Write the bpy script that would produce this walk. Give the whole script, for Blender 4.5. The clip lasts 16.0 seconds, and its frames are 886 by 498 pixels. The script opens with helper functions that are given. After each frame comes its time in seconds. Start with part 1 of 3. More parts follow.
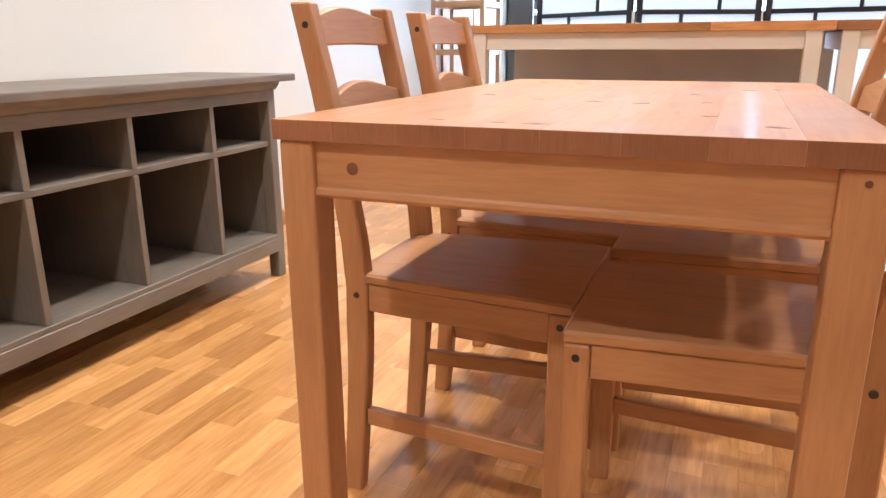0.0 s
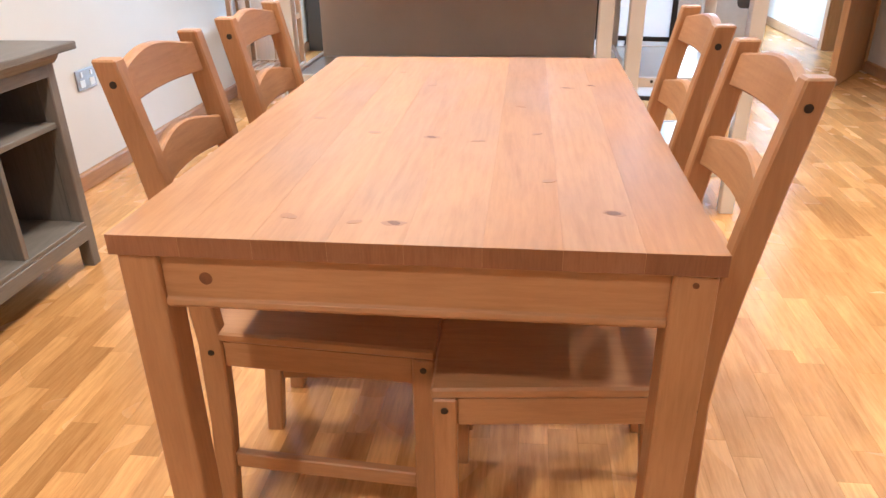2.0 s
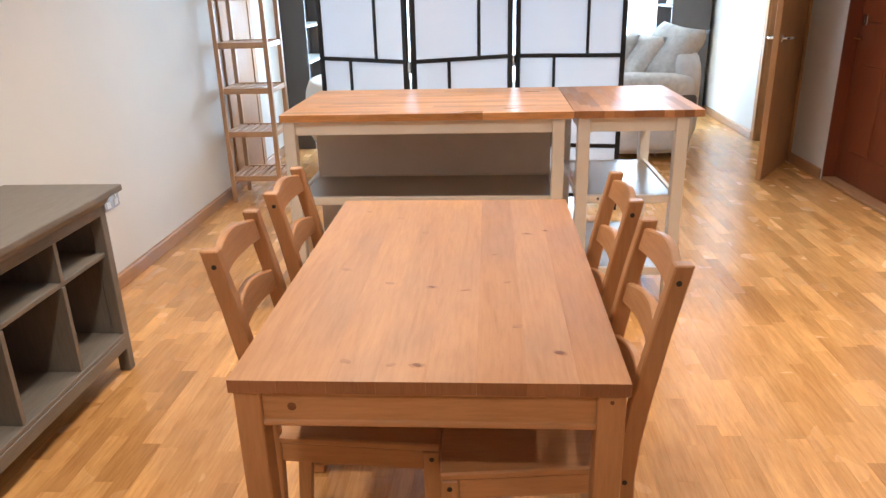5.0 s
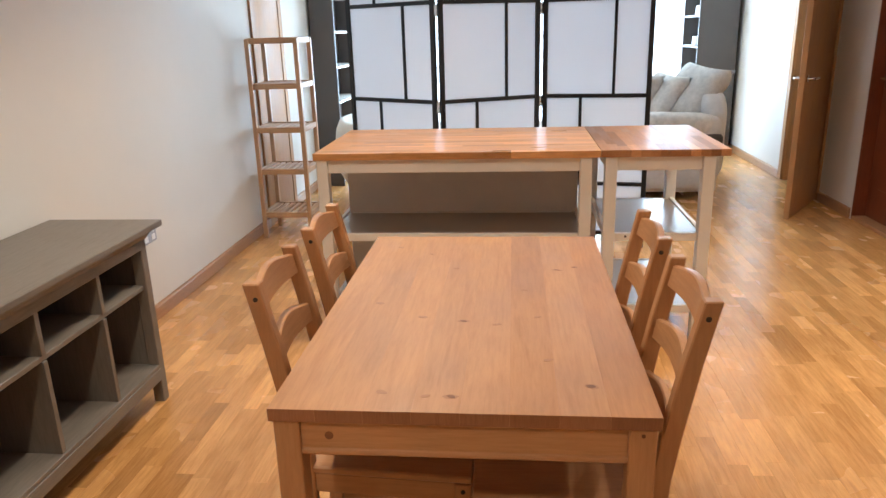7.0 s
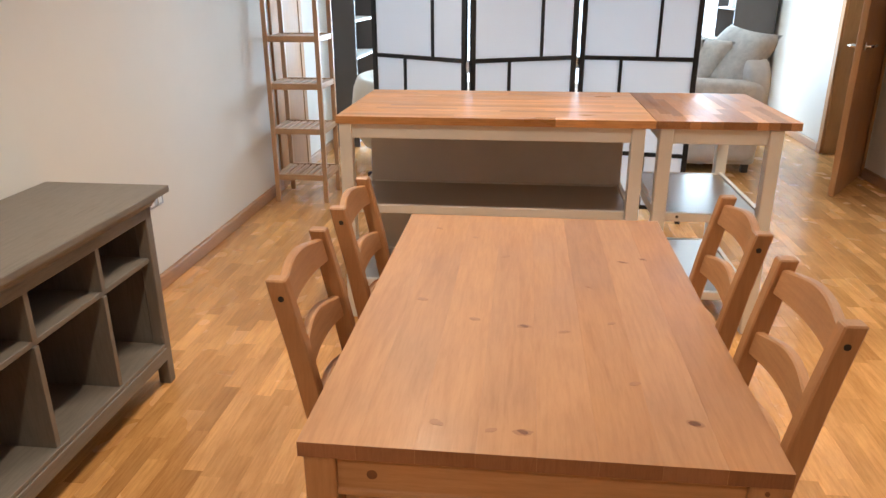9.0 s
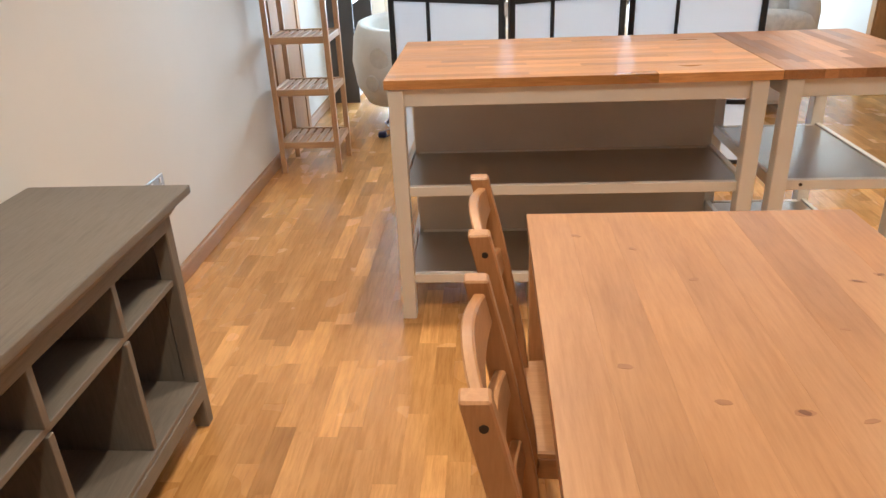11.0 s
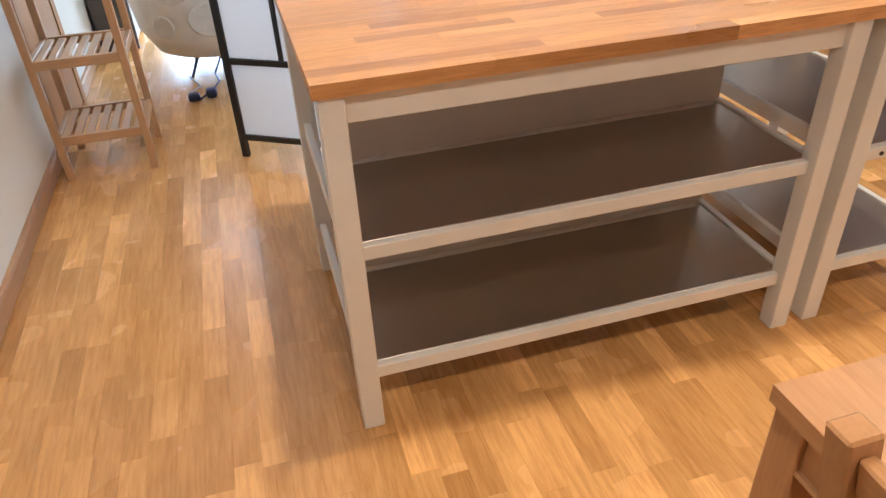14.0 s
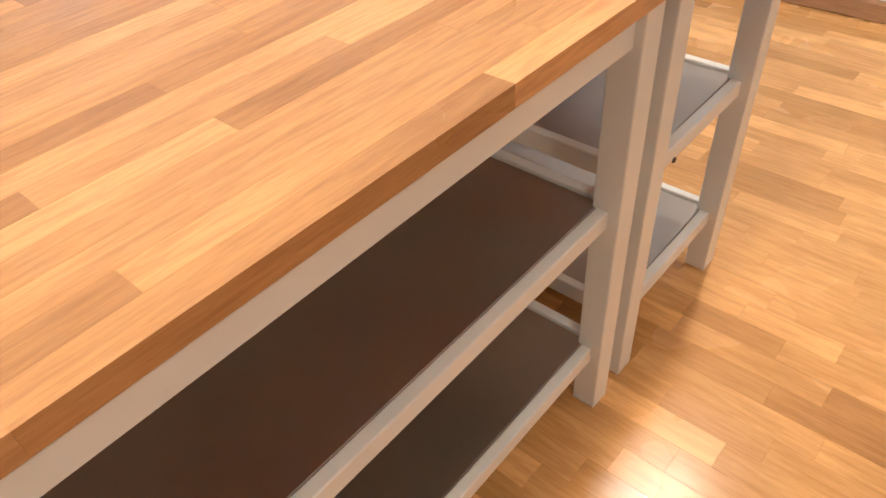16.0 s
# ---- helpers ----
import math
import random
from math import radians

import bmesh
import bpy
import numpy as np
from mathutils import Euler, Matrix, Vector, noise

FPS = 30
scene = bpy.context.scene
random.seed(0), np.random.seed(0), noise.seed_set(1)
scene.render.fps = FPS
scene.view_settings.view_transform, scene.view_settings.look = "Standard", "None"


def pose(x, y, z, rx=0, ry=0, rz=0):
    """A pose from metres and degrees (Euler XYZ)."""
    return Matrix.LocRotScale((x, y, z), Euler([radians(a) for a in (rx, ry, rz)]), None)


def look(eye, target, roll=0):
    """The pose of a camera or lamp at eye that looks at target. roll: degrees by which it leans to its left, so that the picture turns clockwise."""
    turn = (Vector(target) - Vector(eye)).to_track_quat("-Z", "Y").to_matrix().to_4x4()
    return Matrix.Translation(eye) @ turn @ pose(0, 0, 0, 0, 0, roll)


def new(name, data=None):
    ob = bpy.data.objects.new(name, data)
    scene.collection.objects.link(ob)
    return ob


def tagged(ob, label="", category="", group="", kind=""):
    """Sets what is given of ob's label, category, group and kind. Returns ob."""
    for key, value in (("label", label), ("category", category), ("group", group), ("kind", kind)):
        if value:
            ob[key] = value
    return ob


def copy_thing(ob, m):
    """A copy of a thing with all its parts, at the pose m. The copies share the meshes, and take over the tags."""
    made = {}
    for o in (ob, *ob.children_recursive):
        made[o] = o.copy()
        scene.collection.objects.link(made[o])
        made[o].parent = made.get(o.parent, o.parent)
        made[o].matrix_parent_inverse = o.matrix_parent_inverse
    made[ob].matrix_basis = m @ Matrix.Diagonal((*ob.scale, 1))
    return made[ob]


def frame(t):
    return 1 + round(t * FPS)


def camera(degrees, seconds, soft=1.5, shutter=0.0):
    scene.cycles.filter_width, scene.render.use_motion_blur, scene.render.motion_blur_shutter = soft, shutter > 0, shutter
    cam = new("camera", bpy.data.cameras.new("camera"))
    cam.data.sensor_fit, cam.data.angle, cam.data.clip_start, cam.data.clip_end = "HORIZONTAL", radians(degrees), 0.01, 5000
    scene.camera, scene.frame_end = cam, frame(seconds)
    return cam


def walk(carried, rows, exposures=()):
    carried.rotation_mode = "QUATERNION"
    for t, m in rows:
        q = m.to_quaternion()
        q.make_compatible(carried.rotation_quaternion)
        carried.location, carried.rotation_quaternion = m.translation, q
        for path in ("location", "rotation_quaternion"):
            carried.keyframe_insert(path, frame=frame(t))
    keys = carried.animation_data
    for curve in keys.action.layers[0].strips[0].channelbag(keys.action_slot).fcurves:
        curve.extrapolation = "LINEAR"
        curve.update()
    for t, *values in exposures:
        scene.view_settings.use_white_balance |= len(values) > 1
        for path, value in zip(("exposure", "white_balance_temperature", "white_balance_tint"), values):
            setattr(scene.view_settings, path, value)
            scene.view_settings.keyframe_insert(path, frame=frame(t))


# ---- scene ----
cam = camera(63.8, 16.0)
PATH = [
    (0, (0.581, -0.805, 0.835), (-0.152, 0.972, 0.282), -0.3),
    (0.5, (0.582, -0.784, 0.831), (0.075, 1.074, 0.291), 0.4),
    (1, (0.567, -0.753, 0.864), (0.2, 1.121, 0.271), -0.3),
    (1.5, (0.544, -0.745, 0.954), (0.269, 1.104, 0.243), -0.5),
    (2, (0.505, -0.741, 1.09), (0.292, 1.053, 0.234), -0.9),
    (2.5, (0.487, -0.749, 1.206), (0.387, 1.011, 0.261), -0.2),
    (3, (0.501, -0.778, 1.279), (0.397, 0.984, 0.338), -2.4),
    (3.5, (0.523, -0.859, 1.331), (0.392, 0.943, 0.474), -2.0),
    (4, (0.54, -0.953, 1.354), (0.367, 0.887, 0.587), -2.3),
    (4.5, (0.531, -1.032, 1.387), (0.358, 0.822, 0.658), -1.9),
    (5, (0.487, -1.123, 1.41), (0.356, 0.75, 0.722), -1.5),
    (7.5, (0.47, -1.171, 1.422), (0.228, 0.726, 0.838), -1.4),
    (8, (0.497, -1.09, 1.408), (0.205, 0.786, 0.78), -0.7),
    (8.5, (0.453, -1.008, 1.405), (0.197, 0.869, 0.762), -0.1),
    (9, (0.332, -0.898, 1.401), (0.12, 0.966, 0.707), -0.2),
    (9.5, (0.198, -0.8, 1.392), (0.022, 1.052, 0.656), -1.4),
    (10, (0.12, -0.692, 1.385), (-0.112, 1.134, 0.603), -1.6),
    (12.5, (-0.362, 0.155, 1.382), (-0.274, 1.914, 0.435), -3.0),
    (13, (-0.4, 0.327, 1.372), (-0.284, 2.052, 0.366), -2.4),
    (13.5, (-0.487, 0.513, 1.366), (-0.257, 2.194, 0.306), -2.9),
    (14, (-0.526, 0.693, 1.361), (-0.103, 2.301, 0.251), -2.9),
    (14.5, (-0.454, 0.887, 1.331), (0.09, 2.409, 0.153), -4.0),
    (15, (-0.333, 1.119, 1.304), (0.335, 2.522, 0.044), -4.4),
    (15.5, (-0.219, 1.362, 1.288), (0.700, 2.578, -0.009), -4.3),
    (16, (-0.077, 1.551, 1.272), (1.001, 2.579, -0.062), -4.5),
]
walk(cam, [(t, look(eye, target, roll)) for t, eye, target, roll in PATH],
     [(0, 0.24, 5450, 10), (1.5, 0.1, 5450, 10), (2.5, 0.04, 5450, 10), (3.5, -0.15, 5600, 10), (5, -0.36, 5850, 10), (7.5, -0.64, 6100, 10),
      (10, -0.66, 6250, 10), (12.5, -0.44, 6050, 10), (13.5, -0.5, 5950, 10), (14.5, -0.42, 5900, 10), (16, -0.42, 5850, 10)])
# ---------- light ----------
world = bpy.data.worlds.new("world")
scene.world = world
world.use_nodes = True
wn = world.node_tree
sky = wn.nodes.new("ShaderNodeTexSky")
sky.sky_type, sky.sun_disc = "NISHITA", False
sky.sun_elevation, sky.sun_rotation = radians(35), radians(20)
wn.nodes["Background"].inputs["Strength"].default_value = 0.15
wn.links.new(sky.outputs[0], wn.nodes["Background"].inputs[0])


def area(name, m, sx, sy, watts, colour, shape="RECTANGLE"):
    data = bpy.data.lights.new(name, "AREA")
    data.shape, data.size, data.size_y, data.energy, data.color = shape, sx, sy, watts, colour
    ob = new(name, data)
    ob.matrix_world = m
    return ob


CEIL = 2.45
WARM = (1.0, 0.84, 0.64)
LAMPS = {(-0.30, -1.40): 115, (-0.28, 0.52): 125, (-0.10, 2.02): 140, (1.95, -1.40): 45, (1.98, 0.52): 82, (1.98, 2.10): 160}
for (lx, ly), watts in LAMPS.items():
    bulb = bpy.data.lights.new("downlight_bulb", "SPOT")
    bulb.energy, bulb.color, bulb.shadow_soft_size = watts, WARM, 0.045
    bulb.spot_size, bulb.spot_blend = radians(128), 0.9
    new("downlight_bulb", bulb).matrix_world = pose(lx, ly, CEIL - 0.06)
area("window_daylight", look((0.8, 7.92, 1.25), (0.8, 0, 1.0)), 4.0, 2.0, 500, (0.60, 0.81, 1.0))


# ---------- materials ----------
def mat(name, base=(0.8, 0.8, 0.8), rough=0.5, metal=0.0):
    m = bpy.data.materials.new(name)
    m.use_nodes = True
    b = m.node_tree.nodes["Principled BSDF"]
    b.inputs["Base Color"].default_value = (*base, 1)
    b.inputs["Roughness"].default_value = rough
    b.inputs["Metallic"].default_value = metal
    return m, m.node_tree, b


def nd(t, kind, **kw):
    n = t.nodes.new(kind)
    for k, v in kw.items():
        n.inputs[k.replace("_", " ")].default_value = v
    return n


def ramp(t, fac, stops):
    r = t.nodes.new("ShaderNodeValToRGB")
    e = r.color_ramp.elements
    while len(e) < len(stops):
        e.new(0.5)
    for el, (p, c) in zip(e, stops):
        el.position, el.color = p, (*c, 1)
    t.links.new(fac, r.inputs[0])
    return r.outputs[0]


def mix(t, a, b, fac, mode="MIX"):
    n = t.nodes.new("ShaderNodeMix")
    n.data_type, n.blend_type = "RGBA", mode
    for sock, v in ((n.inputs[0], fac), (n.inputs[6], a), (n.inputs[7], b)):
        if isinstance(v, bpy.types.NodeSocket):
            t.links.new(v, sock)
        elif isinstance(v, tuple):
            sock.default_value = (*v, 1)
        else:
            sock.default_value = v
    return n.outputs[2]


def wood(name, light, dark, axis="y", rough=0.4, pick="none", spread=0.5, fine=1.0, bump=0.04, coat=0.0, streaks=0.28):
    """Wood with long grain along an axis; pick: how each piece gets its own tone."""
    m, t, b = mat(name, light, rough)
    co = t.nodes.new("ShaderNodeTexCoord")
    mp = t.nodes.new("ShaderNodeMapping")
    s = {"x": (1.2, 14, 14), "y": (14, 1.2, 14), "z": (14, 14, 1.2)}[axis]
    mp.inputs["Scale"].default_value = s
    vec = co.outputs["Object"]
    tone = None
    if pick != "none":
        if pick == "object":
            tone = t.nodes.new("ShaderNodeObjectInfo").outputs["Random"]
        else:
            tone = t.nodes.new("ShaderNodeNewGeometry").outputs["Random Per Island"]
        sc = t.nodes.new("ShaderNodeMath")
        sc.operation = "MULTIPLY"
        sc.inputs[1].default_value = 37.0
        t.links.new(tone, sc.inputs[0])
        ad = t.nodes.new("ShaderNodeVectorMath")
        ad.operation = "ADD"
        t.links.new(vec, ad.inputs[0])
        t.links.new(sc.outputs[0], ad.inputs[1])
        vec = ad.outputs[0]
    t.links.new(vec, mp.inputs[0])
    n1 = nd(t, "ShaderNodeTexNoise", Scale=2.2 * fine, Detail=6.0, Roughness=0.6, Distortion=0.7)
    n2 = nd(t, "ShaderNodeTexNoise", Scale=11.0 * fine, Detail=4.0, Roughness=0.7, Distortion=0.2)
    n3 = nd(t, "ShaderNodeTexNoise", Scale=3.0, Detail=2.0)
    t.links.new(mp.outputs[0], n1.inputs["Vector"])
    t.links.new(mp.outputs[0], n2.inputs["Vector"])
    t.links.new(vec, n3.inputs["Vector"])
    mid = tuple((a + c) / 2 for a, c in zip(light, dark))
    col = ramp(t, n1.outputs[0], [(0.3, mid), (0.52, light), (0.72, mid)])
    streak = ramp(t, n2.outputs[0], [(0.35, dark), (0.6, light)])
    col = mix(t, col, streak, streaks)
    blot = ramp(t, n3.outputs[0], [(0.35, (0.84, 0.82, 0.8)), (0.65, (1.06, 1.06, 1.06))])
    col = mix(t, col, blot, 0.8, "MULTIPLY")
    if tone is not None:
        lo, hi = 1 - spread, 1 + spread * 0.8
        shade = ramp(t, tone, [(0.0, (lo, lo * 0.93, lo * 0.85)), (0.22, (0.9, 0.88, 0.84)), (0.72, (1, 1, 1)), (1.0, (hi, hi * 1.02, hi * 1.05))])
        col = mix(t, col, shade, 1.0, "MULTIPLY")
    t.links.new(col, b.inputs["Base Color"])
    rr = ramp(t, n3.outputs[0], [(0.3, (rough * 0.85,) * 3), (0.7, (min(1, rough * 1.2),) * 3)])
    t.links.new(rr, b.inputs["Roughness"])
    bp = nd(t, "ShaderNodeBump", Strength=bump, Distance=0.002)
    t.links.new(n2.outputs[0], bp.inputs["Height"])
    t.links.new(bp.outputs[0], b.inputs["Normal"])
    b.inputs["Coat Weight"].default_value = coat
    b.inputs["Coat Roughness"].default_value = 0.22
    return m


def plain(name, base, rough=0.5, metal=0.0, vary=0.08, scale=6.0, bump=0.03, fine=120.0):
    """A nearly even surface with soft stains and fine relief."""
    m, t, b = mat(name, base, rough, metal)
    co = t.nodes.new("ShaderNodeTexCoord")
    n1 = nd(t, "ShaderNodeTexNoise", Scale=scale, Detail=5.0, Roughness=0.6)
    n2 = nd(t, "ShaderNodeTexNoise", Scale=fine, Detail=3.0)
    t.links.new(co.outputs["Object"], n1.inputs["Vector"])
    t.links.new(co.outputs["Object"], n2.inputs["Vector"])
    lo = tuple(c * (1 - vary) for c in base)
    hi = tuple(min(1, c * (1 + vary * 0.6)) for c in base)
    t.links.new(ramp(t, n1.outputs[0], [(0.3, lo), (0.7, hi)]), b.inputs["Base Color"])
    t.links.new(ramp(t, n1.outputs[0], [(0.3, (rough * 0.85,) * 3), (0.7, (min(1, rough * 1.15),) * 3)]), b.inputs["Roughness"])
    bp = nd(t, "ShaderNodeBump", Strength=bump, Distance=0.003)
    t.links.new(n2.outputs[0], bp.inputs["Height"])
    t.links.new(bp.outputs[0], b.inputs["Normal"])
    return m


PINE_L, PINE_D = (0.53, 0.275, 0.120), (0.34, 0.145, 0.052)
pine_board = wood("stained_pine_board", PINE_L, PINE_D, "y", 0.42, "object", 0.04, 0.8, 0.02, 0.2)
end_m = wood("pine_end_grain", (0.34, 0.15, 0.068), (0.20, 0.075, 0.03), "z", 0.45, "object", 0.25, 3.0)
pine_x = wood("stained_pine_across", PINE_L, PINE_D, "x", 0.42)
pine_y = wood("stained_pine_along", PINE_L, PINE_D, "y", 0.42)
pine_z = wood("stained_pine_upright", PINE_L, PINE_D, "z", 0.42)
knot_m = plain("pine_knot", (0.20, 0.075, 0.03), 0.45, 0, 0.3, 60)
knot_soft = plain("pine_knot_faint", (0.37, 0.17, 0.075), 0.42, 0, 0.15, 60)
plug_m = plain("dark_screw_plug", (0.03, 0.02, 0.016), 0.5)
OAK_L, OAK_D = (0.74, 0.398, 0.142), (0.42, 0.175, 0.048)
floor_one = wood("oak_floor_stave", OAK_L, OAK_D, "y", 0.24, "object", 0.28, 0.55, 0.03, 0.0, 0.42)
floor_many = wood("oak_floor_staves", OAK_L, OAK_D, "y", 0.24, "island", 0.28, 0.55, 0.03, 0.0, 0.42)
block_x = wood("oak_block_across", (0.70, 0.365, 0.14), (0.36, 0.145, 0.045), "x", 0.32, "object", 0.32, 1.0, 0.03, 0.0, 0.42)
block_y = wood("oak_block_along", (0.50, 0.25, 0.105), (0.28, 0.115, 0.04), "y", 0.40, "object", 0.45, 1.0, 0.03)
grey_y = wood("grey_stain_along", (0.215, 0.188, 0.160), (0.118, 0.100, 0.084), "y", 0.45, fine=1.5, bump=0.06)
grey_x = wood("grey_stain_across", (0.215, 0.188, 0.160), (0.118, 0.100, 0.084), "x", 0.45, fine=1.5, bump=0.06)
grey_z = wood("grey_stain_upright", (0.215, 0.188, 0.160), (0.118, 0.100, 0.084), "z", 0.45, fine=1.5, bump=0.06)
beech_x = wood("pale_beech_across", (0.58, 0.36, 0.20), (0.42, 0.23, 0.11), "x", 0.45)
beech_y = wood("pale_beech_along", (0.58, 0.36, 0.20), (0.42, 0.23, 0.11), "y", 0.45)
beech_z = wood("pale_beech_upright", (0.58, 0.36, 0.20), (0.42, 0.23, 0.11), "z", 0.45)
base_y = wood("oak_skirting", (0.46, 0.25, 0.12), (0.30, 0.14, 0.06), "y", 0.42)
door_z = wood("oak_veneer_door", (0.50, 0.26, 0.10), (0.34, 0.15, 0.05), "z", 0.62)
red_z = wood("red_brown_door", (0.20, 0.05, 0.018), (0.12, 0.026, 0.009), "z", 0.38)
wall_m = plain("cream_wall_paint", (0.74, 0.71, 0.655), 0.92, 0, 0.035, 1.6, 0.05, 160)
ceil_m = plain("white_ceiling_paint", (0.82, 0.81, 0.78), 0.8, 0, 0.03, 2)
white_m = plain("white_satin_paint", (0.80, 0.765, 0.70), 0.38, 0, 0.05, 5, 0.03, 90)
panel_m = plain("grey_beige_panel", (0.62, 0.55, 0.47), 0.55, 0, 0.06, 4)
steel_m = plain("brushed_steel_shelf", (0.46, 0.405, 0.355), 0.33, 0.9, 0.06, 3, 0.01, 60)
chrome_m = plain("satin_chrome", (0.75, 0.74, 0.72), 0.25, 1.0, 0.05)
black_m = plain("black_lacquered_wood", (0.012, 0.012, 0.014), 0.4, 0, 0.2, 10)
dark_m = plain("dark_grey_laminate", (0.095, 0.08, 0.072), 0.5, 0, 0.1, 4)
sofa_m = plain("grey_beige_sofa_cloth", (0.58, 0.56, 0.54), 0.9, 0, 0.1, 14, 0.35, 260)
sofa_dark = plain("dark_sofa_trim", (0.10, 0.085, 0.075), 0.8, 0, 0.15, 10, 0.2, 200)
cush_m = plain("pale_cushion_cloth", (0.62, 0.58, 0.53), 0.9, 0, 0.2, 22, 0.35, 200)
cush_g = plain("grey_cushion_cloth", (0.52, 0.49, 0.45), 0.9, 0, 0.2, 18, 0.35, 200)
cream_m = plain("cream_patterned_cloth", (0.80, 0.78, 0.72), 0.85, 0, 0.06, 9, 0.2, 200)
patch_m = plain("grey_leaf_patch", (0.70, 0.68, 0.61), 0.85, 0, 0.12, 20)
# near-black colour holds the shade deep inside the sideboard compartments
shaded_back_m = plain("shade_darkened_back_board", (0.045, 0.044, 0.048), 0.6, 0, 0.15, 8)
blue_m = plain("dark_blue_plastic", (0.012, 0.016, 0.05), 0.35)
cable_m = plain("pale_cable", (0.55, 0.53, 0.50), 0.5)
socket_m = plain("brushed_metal_plate", (0.38, 0.38, 0.385), 0.35, 0.85, 0.08, 20)
white_pl = plain("white_plastic", (0.75, 0.74, 0.72), 0.4)
recess_m = plain("dark_subfloor", (0.10, 0.055, 0.025), 0.8)

paper_m, pt, pb = mat("white_screen_cloth", (0.85, 0.86, 0.88), 0.9)
tr = pt.nodes.new("ShaderNodeBsdfTranslucent")
tr.inputs[0].default_value = (0.88, 0.90, 0.93, 1)
pm = pt.nodes.new("ShaderNodeMixShader")
pm.inputs[0].default_value = 0.40
wv = nd(pt, "ShaderNodeTexNoise", Scale=300.0, Detail=2.0)
wb = nd(pt, "ShaderNodeBump", Strength=0.1, Distance=0.001)
pt.links.new(wv.outputs[0], wb.inputs["Height"])
pt.links.new(wb.outputs[0], pb.inputs["Normal"])
pt.links.new(pb.outputs[0], pm.inputs[1])
pt.links.new(tr.outputs[0], pm.inputs[2])
pt.links.new(pm.outputs[0], pt.nodes["Material Output"].inputs[0])

glass_m, gt, gb = mat("window_glass", (1, 1, 1), 0.02)
gb.inputs["Transmission Weight"].default_value = 1.0
gb.inputs["IOR"].default_value = 1.45
bulb_m, bt, bb = mat("downlight_glow", (1, 1, 1), 0.5)
bb.inputs["Emission Color"].default_value = (*WARM, 1)
bb.inputs["Emission Strength"].default_value = 6.0


# ---------- mesh helpers ----------
def box(x0, x1, y0, y1, z0, z1, bev=0.002, seg=1, bm=None):
    own = bm is None
    bm = bmesh.new() if own else bm
    tmp = bmesh.new()
    bmesh.ops.create_cube(tmp, size=1)
    for v in tmp.verts:
        v.co = Vector(((x0 + x1) / 2 + v.co.x * (x1 - x0), (y0 + y1) / 2 + v.co.y * (y1 - y0), (z0 + z1) / 2 + v.co.z * (z1 - z0)))
    if bev:
        bmesh.ops.bevel(tmp, geom=tmp.edges[:], offset=bev, segments=seg, affect="EDGES", profile=0.5)
    if own:
        bm.free()
        return tmp
    me = bpy.data.meshes.new("joined")
    tmp.to_mesh(me)
    tmp.free()
    bm.from_mesh(me)
    bpy.data.meshes.remove(me)
    return bm


def prism(points, axis, a, b, bev=0.002):
    """A closed outline swept between two places on an axis."""
    bm = bmesh.new()
    def put(u, v, w):
        return {"x": (w, u, v), "y": (u, w, v), "z": (u, v, w)}[axis]
    lo = [bm.verts.new(put(u, v, a)) for u, v in points]
    hi = [bm.verts.new(put(u, v, b)) for u, v in points]
    n = len(points)
    bm.faces.new(lo)
    bm.faces.new(hi[::-1])
    for i in range(n):
        bm.faces.new((lo[i], hi[i], hi[(i + 1) % n], lo[(i + 1) % n]))
    bmesh.ops.recalc_face_normals(bm, faces=bm.faces)
    if bev:
        sharp = [e for e in bm.edges if len(e.link_faces) == 2 and e.calc_face_angle() > 0.9]
        bmesh.ops.bevel(bm, geom=sharp, offset=bev, segments=1, affect="EDGES")
    return bm


def disc(c, r, depth, axis="z", n=20, ry=None):
    bm = bmesh.new()
    bmesh.ops.create_cone(bm, cap_ends=True, segments=n, radius1=r, radius2=r * 0.9, depth=depth)
    if ry:
        bmesh.ops.scale(bm, vec=(1, ry / r, 1), verts=bm.verts)
    if axis == "y":
        bmesh.ops.rotate(bm, matrix=Matrix.Rotation(radians(90), 3, "X"), verts=bm.verts)
    if axis == "x":
        bmesh.ops.rotate(bm, matrix=Matrix.Rotation(radians(90), 3, "Y"), verts=bm.verts)
    bmesh.ops.translate(bm, vec=c, verts=bm.verts)
    return bm


def tube(path, r, n=8):
    """A round bar or cable through points."""
    bm = bmesh.new()
    rings = []
    for i, p in enumerate(path):
        a, b = Vector(path[max(i - 1, 0)]), Vector(path[min(i + 1, len(path) - 1)])
        q = (b - a).to_track_quat("Z", "Y")
        rings.append([bm.verts.new(Vector(p) + q @ Vector((r * math.cos(k * 2 * math.pi / n), r * math.sin(k * 2 * math.pi / n), 0))) for k in range(n)])
    for s, e in zip(rings, rings[1:]):
        for k in range(n):
            bm.faces.new((s[k], s[(k + 1) % n], e[(k + 1) % n], e[k]))
    bm.faces.new(rings[0][::-1])
    bm.faces.new(rings[-1])
    return bm


def pillow(sx, sy, sz, seed=0, power=2.6):
    """A stuffed, rounded block with soft dents."""
    bm = bmesh.new()
    bmesh.ops.create_cube(bm, size=2)
    bmesh.ops.subdivide_edges(bm, edges=bm.edges[:], cuts=7, use_grid_fill=True)
    for v in bm.verts:
        c = v.co.copy()
        length = sum(abs(q) ** power for q in c) ** (1 / power)
        c /= length
        c = Vector((c.x * sx / 2, c.y * sy / 2, c.z * sz / 2))
        c += c.normalized() * 0.02 * noise.noise(c * 5 + Vector((seed, seed, 0)))
        v.co = c
    for f in bm.faces:
        f.smooth = True
    return bm


